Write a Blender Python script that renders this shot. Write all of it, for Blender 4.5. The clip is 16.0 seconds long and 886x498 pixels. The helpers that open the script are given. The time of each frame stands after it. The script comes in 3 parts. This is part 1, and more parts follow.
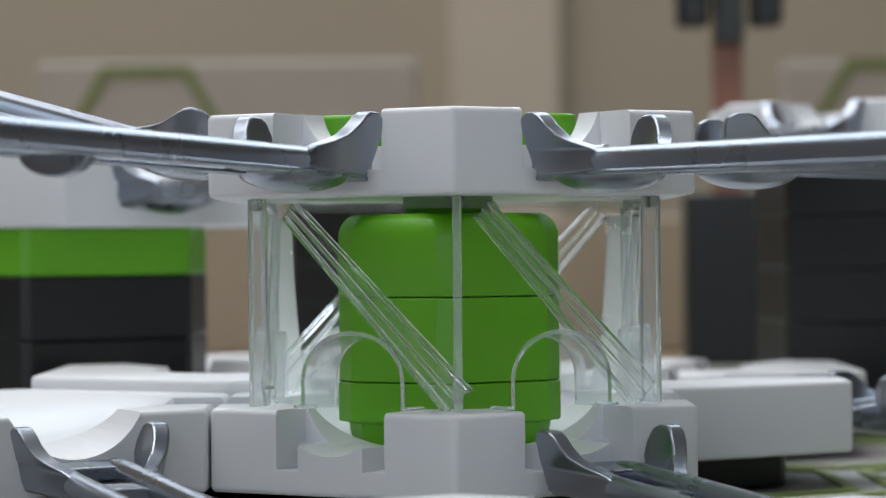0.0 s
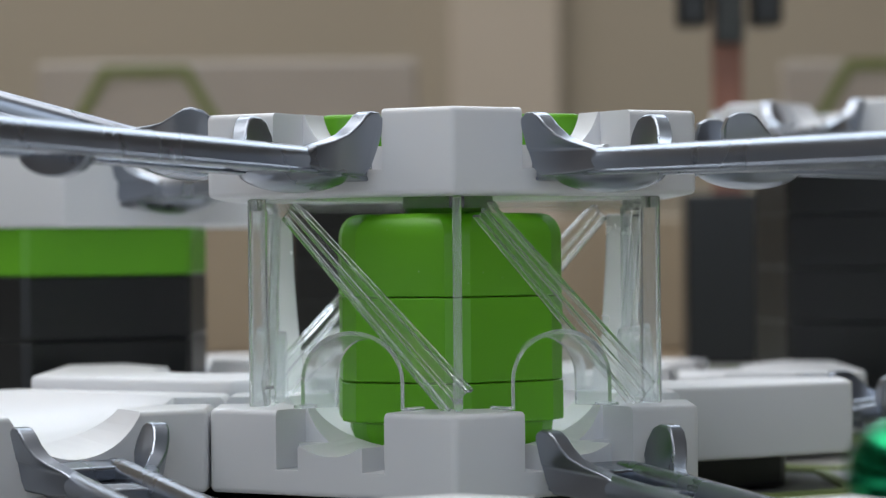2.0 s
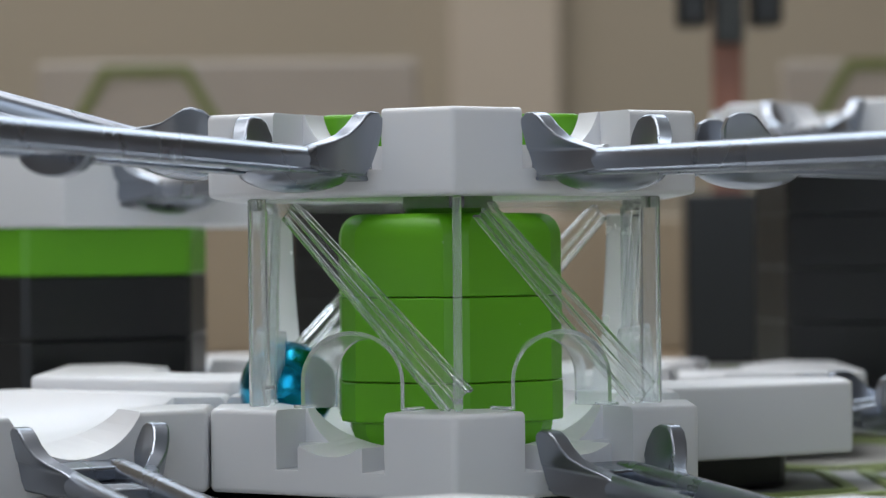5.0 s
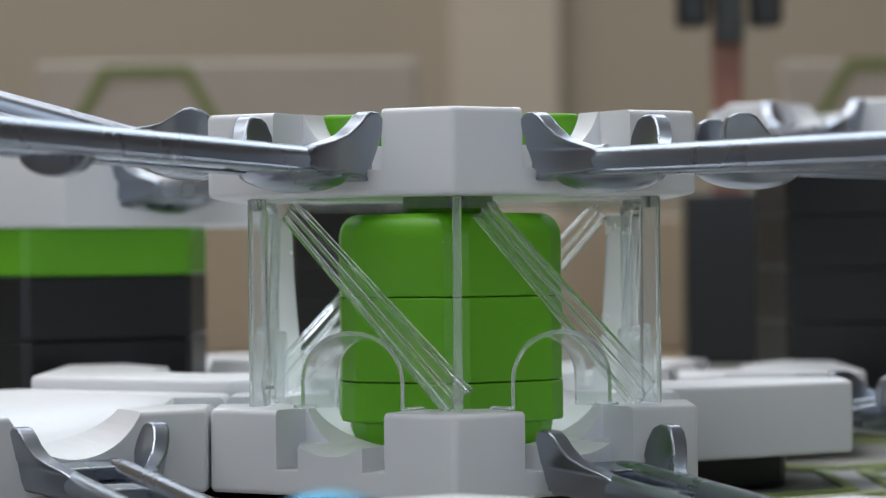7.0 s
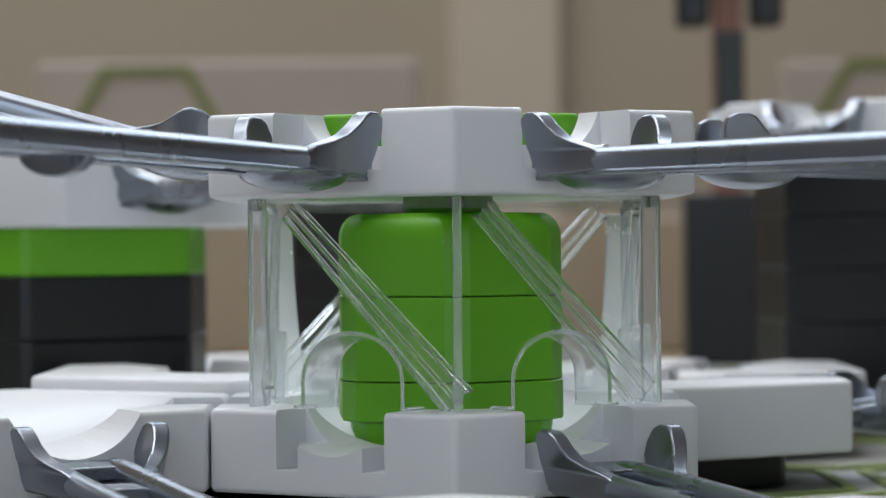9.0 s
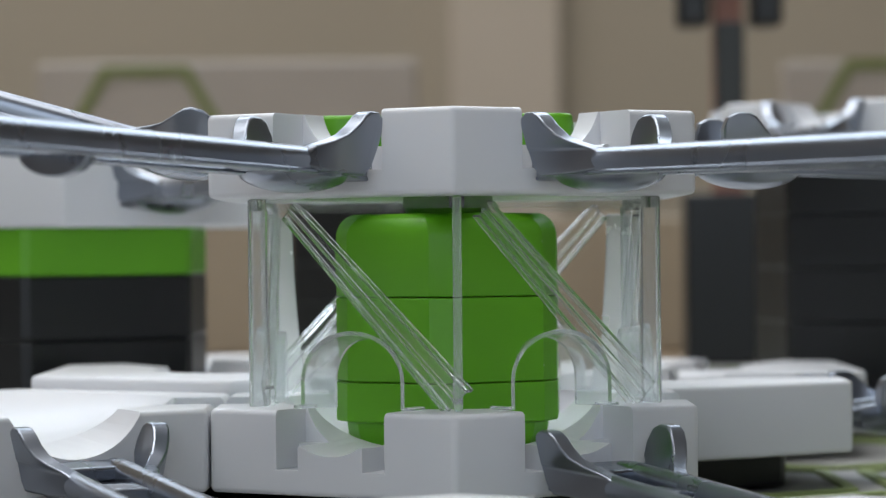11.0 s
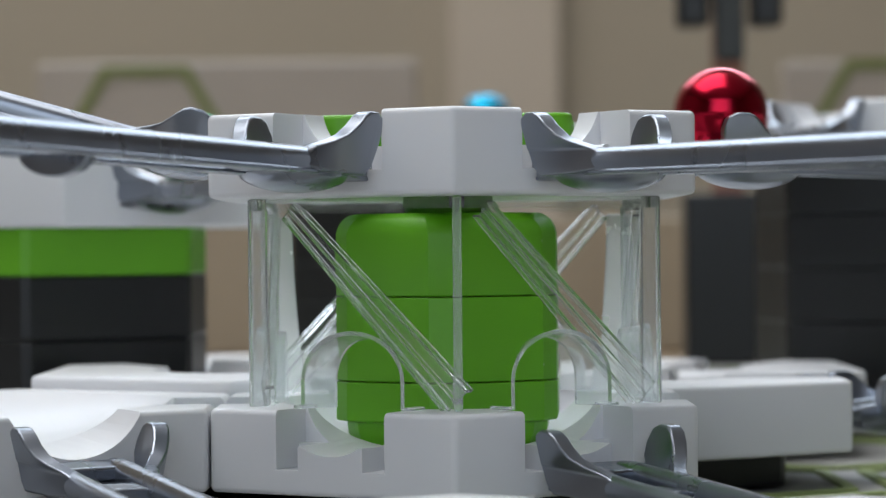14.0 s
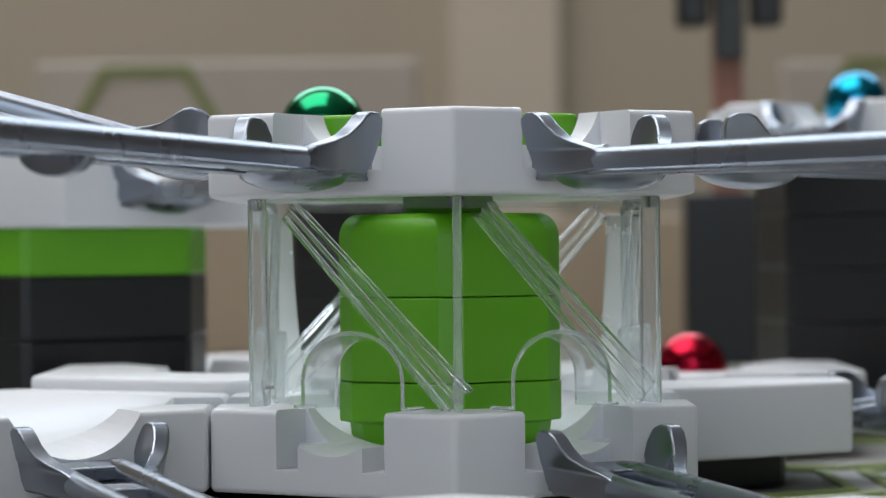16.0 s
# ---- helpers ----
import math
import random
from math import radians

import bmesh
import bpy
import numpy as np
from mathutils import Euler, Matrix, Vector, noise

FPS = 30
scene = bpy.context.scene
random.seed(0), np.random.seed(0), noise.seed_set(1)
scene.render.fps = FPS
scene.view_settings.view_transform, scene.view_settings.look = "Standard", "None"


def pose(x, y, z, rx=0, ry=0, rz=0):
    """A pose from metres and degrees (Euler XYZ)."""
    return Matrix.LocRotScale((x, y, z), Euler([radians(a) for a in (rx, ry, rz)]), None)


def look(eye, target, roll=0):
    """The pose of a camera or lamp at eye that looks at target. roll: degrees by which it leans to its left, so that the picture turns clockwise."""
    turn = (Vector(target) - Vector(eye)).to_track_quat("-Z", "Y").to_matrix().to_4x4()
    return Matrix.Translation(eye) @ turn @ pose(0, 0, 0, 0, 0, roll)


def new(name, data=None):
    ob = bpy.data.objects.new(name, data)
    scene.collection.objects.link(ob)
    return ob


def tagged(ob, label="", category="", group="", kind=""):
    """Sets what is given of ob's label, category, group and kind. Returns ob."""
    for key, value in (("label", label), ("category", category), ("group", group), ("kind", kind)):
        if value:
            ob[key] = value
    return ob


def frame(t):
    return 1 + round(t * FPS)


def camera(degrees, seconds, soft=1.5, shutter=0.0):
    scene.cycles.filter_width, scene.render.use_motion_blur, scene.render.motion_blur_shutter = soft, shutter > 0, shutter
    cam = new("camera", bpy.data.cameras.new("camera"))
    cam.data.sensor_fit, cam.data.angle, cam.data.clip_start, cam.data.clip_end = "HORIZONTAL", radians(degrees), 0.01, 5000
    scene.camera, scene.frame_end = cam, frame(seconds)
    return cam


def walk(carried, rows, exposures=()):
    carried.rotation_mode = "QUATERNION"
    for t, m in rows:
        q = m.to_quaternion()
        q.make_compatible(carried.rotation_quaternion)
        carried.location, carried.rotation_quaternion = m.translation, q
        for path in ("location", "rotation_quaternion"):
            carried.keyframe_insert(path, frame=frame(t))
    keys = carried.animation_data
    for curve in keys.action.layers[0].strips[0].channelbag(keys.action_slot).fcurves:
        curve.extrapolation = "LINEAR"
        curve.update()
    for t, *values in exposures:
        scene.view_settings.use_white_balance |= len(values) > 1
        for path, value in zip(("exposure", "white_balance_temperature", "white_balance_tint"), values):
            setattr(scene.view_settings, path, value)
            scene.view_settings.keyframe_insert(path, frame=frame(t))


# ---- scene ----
MM = 0.001
cam = camera(18.82, 16.0, soft=1.25, shutter=0.8)
EYE = (-0.0012, -0.3558, 0.0363)
CAM_POSE = look(EYE, (-0.0012, 0.0, 0.0363 - 0.00053), roll=-0.55)
walk(cam, [(0.0, CAM_POSE), (16.0, CAM_POSE)])
cam.data.dof.use_dof = True
cam.data.dof.focus_distance = 0.332
cam.data.dof.aperture_fstop = 32.0
scene.view_settings.exposure = 0.0

# ---- light: a fill added behind the camera, a ceiling lamp overhead, a high back window ----
world = bpy.data.worlds.new("world")
scene.world = world
world.use_nodes = True
wn = world.node_tree
sky = wn.nodes.new("ShaderNodeTexSky")
sky.sky_type, sky.sun_disc, sky.sun_elevation, sky.sun_rotation = "NISHITA", False, radians(40), radians(250)
wn.links.new(sky.outputs[0], wn.nodes["Background"].inputs[0])
wn.nodes["Background"].inputs[1].default_value = 0.12


def area_light(name, m, sx, sy, watts, color):
    data = bpy.data.lights.new(name, "AREA")
    data.shape, data.size, data.size_y, data.energy, data.color = "RECTANGLE", sx, sy, watts, color
    ob = new(name, data)
    ob.matrix_world = m
    return ob


# unseen bluish fill, added to brighten the faces turned to the camera
area_light("window_light", look((-0.2, -1.96, 0.75), (0.0, 0.0, 0.2)), 1.5, 1.2, 8.0, (0.84, 0.91, 1.0))
area_light("ceiling_light_lamp", look((-0.55, 0.0, 1.62), (-0.55, 0.001, 0.0)), 1.5, 1.4, 26.5, (0.97, 0.98, 1.0))
area_light("back_window_light", look((0.05, 1.36, 1.2), (0.02, 0.0, 0.05)), 2.2, 0.62, 20, (0.80, 0.90, 1.0))


# ---- materials ----
def material(name, color, rough=0.5, metal=0.0, grain=400.0, vary=0.06, bump=0.05, transmission=0.0, ior=1.5, coat=0.0,
             spots=60.0, dust=0.0, sss=0.0):
    m = bpy.data.materials.new(name)
    m.use_nodes = True
    nt, b = m.node_tree, m.node_tree.nodes["Principled BSDF"]
    b.inputs["Roughness"].default_value, b.inputs["Metallic"].default_value = rough, metal
    b.inputs["Transmission Weight"].default_value, b.inputs["IOR"].default_value = transmission, ior
    b.inputs["Coat Weight"].default_value = coat
    if sss:
        b.inputs["Subsurface Weight"].default_value = sss
        b.inputs["Subsurface Radius"].default_value = (1.0, 0.9, 0.8)
        b.inputs["Subsurface Scale"].default_value = 0.0008
    co = nt.nodes.new("ShaderNodeTexCoord")
    fine, broad = nt.nodes.new("ShaderNodeTexNoise"), nt.nodes.new("ShaderNodeTexNoise")
    fine.inputs["Scale"].default_value, fine.inputs["Detail"].default_value = grain, 4
    broad.inputs["Scale"].default_value, broad.inputs["Detail"].default_value = spots, 3
    for n in (fine, broad):
        nt.links.new(co.outputs["Object"], n.inputs["Vector"])
    mix = nt.nodes.new("ShaderNodeMix")
    mix.data_type = "RGBA"
    mix.inputs[6].default_value = (*[c * (1 - vary) for c in color], 1)
    mix.inputs[7].default_value = (*[min(1, c * (1 + vary)) for c in color], 1)
    nt.links.new(broad.outputs["Fac"], mix.inputs[0])
    nt.links.new(mix.outputs[2], b.inputs["Base Color"])
    if dust:
        tiny, keep, over = nt.nodes.new("ShaderNodeTexNoise"), nt.nodes.new("ShaderNodeMapRange"), nt.nodes.new("ShaderNodeMix")
        tiny.inputs["Scale"].default_value, tiny.inputs["Detail"].default_value = 900.0, 1
        nt.links.new(co.outputs["Object"], tiny.inputs["Vector"])
        keep.inputs[1].default_value, keep.inputs[2].default_value, keep.inputs[4].default_value = 0.79, 0.85, dust
        nt.links.new(tiny.outputs["Fac"], keep.inputs[0])
        over.data_type = "RGBA"
        over.inputs[7].default_value = (0.7, 0.72, 0.7, 1)
        nt.links.new(keep.outputs[0], over.inputs[0])
        nt.links.new(mix.outputs[2], over.inputs[6])
        nt.links.new(over.outputs[2], b.inputs["Base Color"])
    spread = nt.nodes.new("ShaderNodeMapRange")
    spread.inputs[3].default_value, spread.inputs[4].default_value = max(0.0, rough * 0.8), min(1.0, rough * 1.2)
    nt.links.new(fine.outputs["Fac"], spread.inputs[0])
    nt.links.new(spread.outputs[0], b.inputs["Roughness"])
    if bump:
        bp = nt.nodes.new("ShaderNodeBump")
        bp.inputs["Strength"].default_value, bp.inputs["Distance"].default_value = bump, 0.0002
        nt.links.new(fine.outputs["Fac"], bp.inputs["Height"])
        nt.links.new(bp.outputs[0], b.inputs["Normal"])
    return m


WHITE = material("white_plastic", (0.745, 0.75, 0.765), 0.42, grain=900, vary=0.02, bump=0.03, sss=0.15)
GREEN = material("green_plastic", (0.13, 0.42, 0.012), 0.42, grain=1200, vary=0.05, bump=0.04, dust=0.35)
DARK = material("dark_grey_plastic", (0.009, 0.0098, 0.0108), 0.38, grain=900, vary=0.15, bump=0.06)
SILVER = material("silver_plastic", (0.29, 0.312, 0.355), 0.28, metal=0.94, grain=60, vary=0.06, bump=0.0, spots=70)
CLEAR = material("clear_plastic", (0.975, 0.99, 0.98), 0.03, grain=300, vary=0.01, bump=0.02, transmission=0.97, ior=1.45)
FROST = material("frosted_clear_plastic", (0.95, 0.96, 0.97), 0.26, grain=300, vary=0.04, bump=0.03, transmission=0.72, ior=1.3)
HAZY = material("hazy_clear_plastic", (0.94, 0.965, 0.965), 0.07, grain=300, vary=0.03, bump=0.03, transmission=0.84, ior=1.42)
BOARD = material("printed_board", (0.38, 0.38, 0.365), 0.6, grain=500, vary=0.05, bump=0.08)
BOARD_PANEL = material("grey_card", (0.37, 0.325, 0.28), 0.6, grain=300, vary=0.05)
BOARD_GREEN = material("printed_green", (0.15, 0.18, 0.045), 0.6, grain=500, vary=0.08)
TABLE = material("table_wood", (0.30, 0.22, 0.14), 0.45, grain=160, vary=0.25, bump=0.1, spots=12)
PLASTER = material("beige_plaster", (0.43, 0.365, 0.275), 0.85, grain=120, vary=0.05, bump=0.2, spots=3)
CREAM = material("cream_paint", (0.58, 0.49, 0.385), 0.55, grain=200, vary=0.04, spots=6)
GREY_PAINT = material("greyed_paint", (0.30, 0.275, 0.245), 0.6, grain=200, vary=0.05, spots=4)
CEIL = material("white_ceiling_paint", (0.8, 0.79, 0.76), 0.9, grain=100, vary=0.03, spots=3)
CARPET = material("dark_floor_covering", (0.16, 0.13, 0.10), 0.9, grain=300, vary=0.2, bump=0.3, spots=9)


LEAF_PRINT = material("printed_leaf_green", (0.30, 0.37, 0.14), 0.6, grain=500, vary=0.08)
# for the walls out of view; dark so that the silver rails reflect little
BROWN = material("unseen_wall_brown", (0.18, 0.155, 0.135), 0.85, grain=120, vary=0.06, bump=0.2, spots=3)
TAN = material("tan_wood", (0.35, 0.285, 0.20), 0.5, grain=150, vary=0.15, bump=0.1, spots=20)
COPPER = material("reddish_brown_paint", (0.30, 0.13, 0.09), 0.5, grain=200, vary=0.1)
SLATE = material("dark_slate_paint", (0.034, 0.037, 0.036), 0.5, grain=200, vary=0.1)


def scatter(m, share):
    """Lets a share of the light that falls on m's back glow through it."""
    nt = m.node_tree
    mix, back = nt.nodes.new("ShaderNodeMixShader"), nt.nodes.new("ShaderNodeBsdfTranslucent")
    back.inputs["Color"].default_value = (0.93, 0.95, 0.95, 1)
    mix.inputs[0].default_value = share
    nt.links.new(nt.nodes["Principled BSDF"].outputs[0], mix.inputs[1])
    nt.links.new(back.outputs[0], mix.inputs[2])
    nt.links.new(mix.outputs[0], nt.nodes["Material Output"].inputs["Surface"])


scatter(FROST, 0.26)
scatter(HAZY, 0.05)
scatter(CLEAR, 0.035)


def chrome(name, color):
    return material(name, color, 0.17, metal=1.0, grain=260, vary=0.08, bump=0.03, spots=160)


# ---- mesh helpers ----
def finish(bm, name, mat, smooth=True, sharp=40):
    bmesh.ops.recalc_face_normals(bm, faces=bm.faces)
    me = bpy.data.meshes.new(name)
    bm.to_mesh(me)
    bm.free()
    me.materials.append(mat)
    if smooth:
        me.shade_smooth()
        me.set_sharp_from_angle(angle=radians(sharp))
    return me


def part(name, bm, mat, parent, label="", smooth=True):
    ob = new(name, finish(bm, name, mat, smooth))
    ob.parent = parent
    if label:
        tagged(ob, label)
    return ob


def bevel(ob, width, segments=3):
    mod = ob.modifiers.new("bevel", "BEVEL")
    mod.width, mod.segments, mod.limit_method, mod.angle_limit = width, segments, "ANGLE", radians(35)
    return ob


def prism(bm, pts, z0, z1, top=None):
    """A closed prism over the plan points, in metres."""
    lo = [bm.verts.new((x, y, z0)) for x, y in pts]
    hi = [bm.verts.new((x, y, z1)) for x, y in (top or pts)]
    bm.faces.new(lo[::-1])
    bm.faces.new(hi)
    n = len(pts)
    for i in range(n):
        bm.faces.new((lo[i], lo[(i + 1) % n], hi[(i + 1) % n], hi[i]))


def box(bm, x0, x1, y0, y1, z0, z1):
    prism(bm, [(x0, y0), (x1, y0), (x1, y1), (x0, y1)], z0, z1)


def cylinder(bm, m, r, h, seg=32, r2=None):
    bmesh.ops.create_cone(bm, cap_ends=True, segments=seg, radius1=r, radius2=r if r2 is None else r2, depth=h, matrix=m)


def hexagon(r, cx=0.0, cy=0.0):
    return [(cx + r * math.sin(k * math.pi / 3), cy - r * math.cos(k * math.pi / 3)) for k in range(6)]


def cut(bm, cutter, mat, name):
    """The solid bm less the solid cutter, as a mesh."""
    a, b = new("solid", finish(bm, "solid", mat, False)), new("cutter", finish(cutter, "cutter", mat, False))
    mod = a.modifiers.new("cut", "BOOLEAN")
    mod.operation, mod.object, mod.solver, mod.use_self = "DIFFERENCE", b, "EXACT", True
    me = bpy.data.meshes.new_from_object(a.evaluated_get(bpy.context.evaluated_depsgraph_get()))
    me.name = name
    for ob in (a, b):
        bpy.data.objects.remove(ob)
    me.shade_smooth()
    me.set_sharp_from_angle(angle=radians(40))
    return me


# ---- plan of the run: hexagonal grid, 62 mm from flat to flat ----
FLAT, SIDE = 62 * MM, 35.8 * MM
TILE_H = 10.6 * MM
LOW, HIGH = 5.3 * MM, 42.4 * MM


def grid(i, j):
    return (i + j / 2) * FLAT, j * 1.5 * SIDE


# ---- the setting ----
def setting():
    def slab(name, x0, x1, y0, y1, z0, z1, mat, label):
        bm = bmesh.new()
        box(bm, x0, x1, y0, y1, z0, z1)
        return tagged(new(name, finish(bm, name, mat, False)), label, kind="structure")

    slab("floor", -2.1, 2.1, -2.1, 1.9, -0.78, -0.74, CARPET, "dark brown floor below the table")
    slab("ceiling", -2.1, 2.1, -2.1, 1.9, 1.66, 1.72, CEIL, "white painted ceiling")
    bm = bmesh.new()
    box(bm, -2.1, 2.1, 1.40, 1.50, -0.74, 1.66)
    cutter = bmesh.new()
    box(cutter, -1.1, 1.2, 1.3, 1.6, 0.85, 1.55)
    tagged(new("wall_north", cut(bm, cutter, PLASTER, "wall_north")), "beige plastered wall behind the table with a high window", kind="structure")
    high = tagged(new("window_2"), "wide white framed window high in the back wall", kind="structure")
    for x0, x1, z0, z1 in ((-1.1, 1.2, 0.85, 0.9), (-1.1, 1.2, 1.5, 1.55), (-1.1, -1.05, 0.9, 1.5), (1.15, 1.2, 0.9, 1.5), (0.03, 0.07, 0.9, 1.5)):
        bm = bmesh.new()
        box(bm, x0, x1, 1.42, 1.48, z0, z1)
        part("window_frame", bm, CEIL, high, smooth=False)
    # west, east and south walls are added out of view to hold down bounce
    slab("wall_west", -2.1, -2.0, -2.0, 1.40, -0.74, 1.66, BROWN, "unseen dark brown wall added to keep the rails' reflections dim")
    slab("wall_east", 2.0, 2.1, -2.0, 1.40, -0.74, 1.66, BROWN, "unseen dark brown wall added to keep the rails' reflections dim")
    bm = bmesh.new()
    box(bm, -2.1, 2.1, -2.1, -2.0, -0.74, 1.66)
    cutter = bmesh.new()
    box(cutter, -1.0, 0.6, -2.2, -1.9, 0.1, 1.4)
    tagged(new("wall_south", cut(bm, cutter, BROWN, "wall_south")), "unseen dark brown wall added behind the camera, open for the fill light", kind="structure")
    # invented frame around the added front fill, never in view
    fill_frame = tagged(new("window_1"), "unseen white frame added around the front fill light", kind="structure")
    for x0, x1, z0, z1 in ((-1.0, 0.6, 0.1, 0.15), (-1.0, 0.6, 1.35, 1.4), (-1.0, -0.95, 0.15, 1.35), (0.55, 0.6, 0.15, 1.35), (-0.22, -0.18, 0.15, 1.35)):
        bm = bmesh.new()
        box(bm, x0, x1, -2.08, -2.02, z0, z1)
        part("window_frame", bm, CEIL, fill_frame, smooth=False)
    slab("trim", 0.005, 0.075, 1.375, 1.399, -0.74, 0.58, CREAM, "cream painted upright trim on the wall")
    slab("panel", 0.32, 1.2, 1.38, 1.399, -0.74, 0.58, GREY_PAINT, "greyish beige panel on the wall")


setting()


def table():
    t = tagged(new("table"), "brown wooden table under the marble run", "table")
    bm = bmesh.new()
    box(bm, -0.75, 0.75, -0.65, 0.95, -0.032, -0.004)
    bevel(part("tabletop", bm, TABLE, t, smooth=False), 0.002)
    for x in (-0.68, 0.68):
        for y in (-0.58, 0.88):
            bm = bmesh.new()
            box(bm, x - 0.03, x + 0.03, y - 0.03, y + 0.03, -0.74, -0.032)
            part("leg", bm, TABLE, t, smooth=False)


table()


def band(bm, outer, inner, z0, z1):
    """A closed flat band between two outlines."""
    rows = [[bm.verts.new((x, y, z)) for x, y in line] for line, z in ((outer, z0), (outer, z1), (inner, z1), (inner, z0))]
    n = len(outer)
    for p, q in zip(rows, rows[1:] + rows[:1]):
        for k in range(n):
            bm.faces.new((p[k], p[(k + 1) % n], q[(k + 1) % n], q[k]))


def base_plate():
    p = tagged(new("base_plate"), "light grey printed base board with green hexagon outlines", "base plate")
    bm = bmesh.new()
    box(bm, -0.33, 0.33, -0.24, 0.46, -0.0038, -0.0006)
    bevel(part("board", bm, BOARD, p, smooth=False), 0.0008)
    for j in range(-3, 8):
        for i in range(-6, 7):
            x, y = grid(i, j)
            if abs(x) < 0.28 and -0.2 < y < 0.41 and (x > -0.02 or y > 0.1):
                bm = bmesh.new()
                band(bm, hexagon(33 * MM, x, y), hexagon(30.8 * MM, x, y), -0.0006, 0.0)
                part("printed_hexagon", bm, LEAF_PRINT, p, smooth=False)


base_plate()


# ---- tiles ----
def tile_mesh(openings, bowl, floor=5.0, through_hole=False, height=TILE_H, size=1.0, smooth_mouth=None, sink=0.0):
    bm = bmesh.new()
    prism(bm, hexagon(SIDE * size - 0.2 * MM), 0.0, height)
    bmesh.ops.bevel(bm, geom=bm.edges[:], offset=0.75 * MM, segments=4, profile=0.5, affect="EDGES")
    cutter = bmesh.new()
    for deg in openings:
        turn = Matrix.Rotation(radians(deg), 4, "Z")
        c2 = bmesh.new()
        wide = 8.0
        if deg == smooth_mouth:
            wide = 9.6
        else:
            for y0, y1 in ((-7.9, -4.7), (4.7, 7.9)):
                box(c2, 25.5 * MM, 34 * MM, y0 * MM, y1 * MM, 3.2 * MM, 14 * MM)
            box(c2, 24 * MM, 34 * MM, -7.9 * MM, 7.9 * MM, 6.2 * MM, 14 * MM)
        cylinder(c2, pose(0.018, 0, (floor + wide) * MM, 0, 90, 0), wide * MM, 33 * MM, 48)
        c2.transform(turn)
        me = bpy.data.meshes.new("c")
        c2.to_mesh(me)
        c2.free()
        cutter.from_mesh(me)
        bpy.data.meshes.remove(me)
    if through_hole:
        cylinder(cutter, pose(0, 0, 5 * MM), bowl * MM, 30 * MM, 64)
    elif bowl:
        bmesh.ops.create_uvsphere(cutter, u_segments=48, v_segments=32, radius=bowl * MM,
                                  matrix=Matrix.Translation((0, 0, (floor + 9.0) * MM)) @ Matrix.Diagonal((1, 1, (9.2 + sink) / bowl, 1)))
    return cut(bm, cutter, WHITE, "hex_tile")


def tile(openings, bowl, at, z, label, through_hole=False, height=TILE_H, size=1.0, smooth_mouth=None, sink=0.0):
    ob = new("hex_tile", tile_mesh(openings, bowl, through_hole=through_hole, height=height, size=size, smooth_mouth=smooth_mouth, sink=sink))
    bevel(ob, 0.4 * MM, 2)
    ob.location = (*at, z)
    return tagged(ob, label, "track tile", "white track tiles")


def chamfered(r, c, turn=0.0):
    """A hexagon of corner radius r whose corners are cut off, c wide."""
    out, v = [], [Vector((r * math.sin(k * math.pi / 3), -r * math.cos(k * math.pi / 3))) for k in range(6)]
    for k in range(6):
        for other in (v[k - 1], v[(k + 1) % 6]):
            p = v[k] + (other - v[k]).normalized() * c / 3 ** 0.5
            out.append((p.x * math.cos(turn) - p.y * math.sin(turn), p.x * math.sin(turn) + p.y * math.cos(turn)))
    return out


def height_tile(at, z, h, ff, mat, label, turn=0.0, corner=1.6):
    bm = bmesh.new()
    prism(bm, chamfered(ff / 3 ** 0.5 * MM, corner * MM, radians(turn)), 0, h * MM)
    ob = bevel(new("height_tile", finish(bm, "height_tile", mat, False)), 0.5 * MM)
    ob.location = (*at, z)
    return tagged(ob, label, "height tile", "stacked height tiles")


def stack(at, levels, step=10.6, turn=0.0):
    for k in range(levels):
        height_tile(at, k * step * MM, step, 51, DARK, "dark grey plastic height tile in a tall stack", turn)
    return levels * step * MM


ALL6 = (0, 60, 120, 180, 240, 300)
BLACK_SMALL = "flat black plastic spacer tile on the base board"
tile(ALL6, 25, (0, 0), LOW, "white plastic junction tile under the clear tower", sink=1.7)
tile((0, 180, 300), 27, grid(-1, 0), LOW, "white plastic curve tile with a wide ball groove", smooth_mouth=300)
tile((120,), 15, grid(-1, 1), LOW, "white plastic track tile with a high rim behind the tower", height=12.4 * MM)
tile((240, 0, 60), 15, (0.0295, 0.0535), LOW, "white plastic track tile with closed sides", size=0.95)
BACK_TILE = (0.0400, 0.1180)
tile((240, 60), 15, BACK_TILE, LOW - 1.6 * MM, "white plastic straight track tile")
tile((60, 240), 15, (-0.0355, 0.161), LOW - 1.5 * MM, "white plastic track tile at the back")
tile((120, 60), 16, (0.0, -0.1150), 0.0, "white plastic tile where a silver rail ends")
tile((120, 60), 16, grid(2, -2), 0.0, "white plastic tile where a silver rail ends")
for c in ((0, 0), grid(-1, 0), grid(-1, 1), (0.0295, 0.0535), BACK_TILE, (-0.0355, 0.161)):
    height_tile(c, 0.0, {BACK_TILE: 3.7, (-0.0355, 0.161): 3.8}.get(c, 5.3), 40, DARK, BLACK_SMALL)
tile(ALL6, 21, (0, 0), HIGH, "white plastic top tile of the clear tower", through_hole=True)

LEFT_STACK = (-0.0690, 0.107)
for k in range(3):
    height_tile(LEFT_STACK, k * TILE_H, 10.6, 51, DARK, "dark grey plastic height tile in a stack")
height_tile(LEFT_STACK, 3 * TILE_H, 7.9, 51, GREEN, "bright green plastic height tile under a white tile")
tile((0, 180, 300), 16, (-0.062, 0.1074), 3 * TILE_H + 7.9 * MM, "white plastic tile on a green and grey stack", height=13.4 * MM)
top = stack((0.0886, 0.172), 5, 10.4, 5)
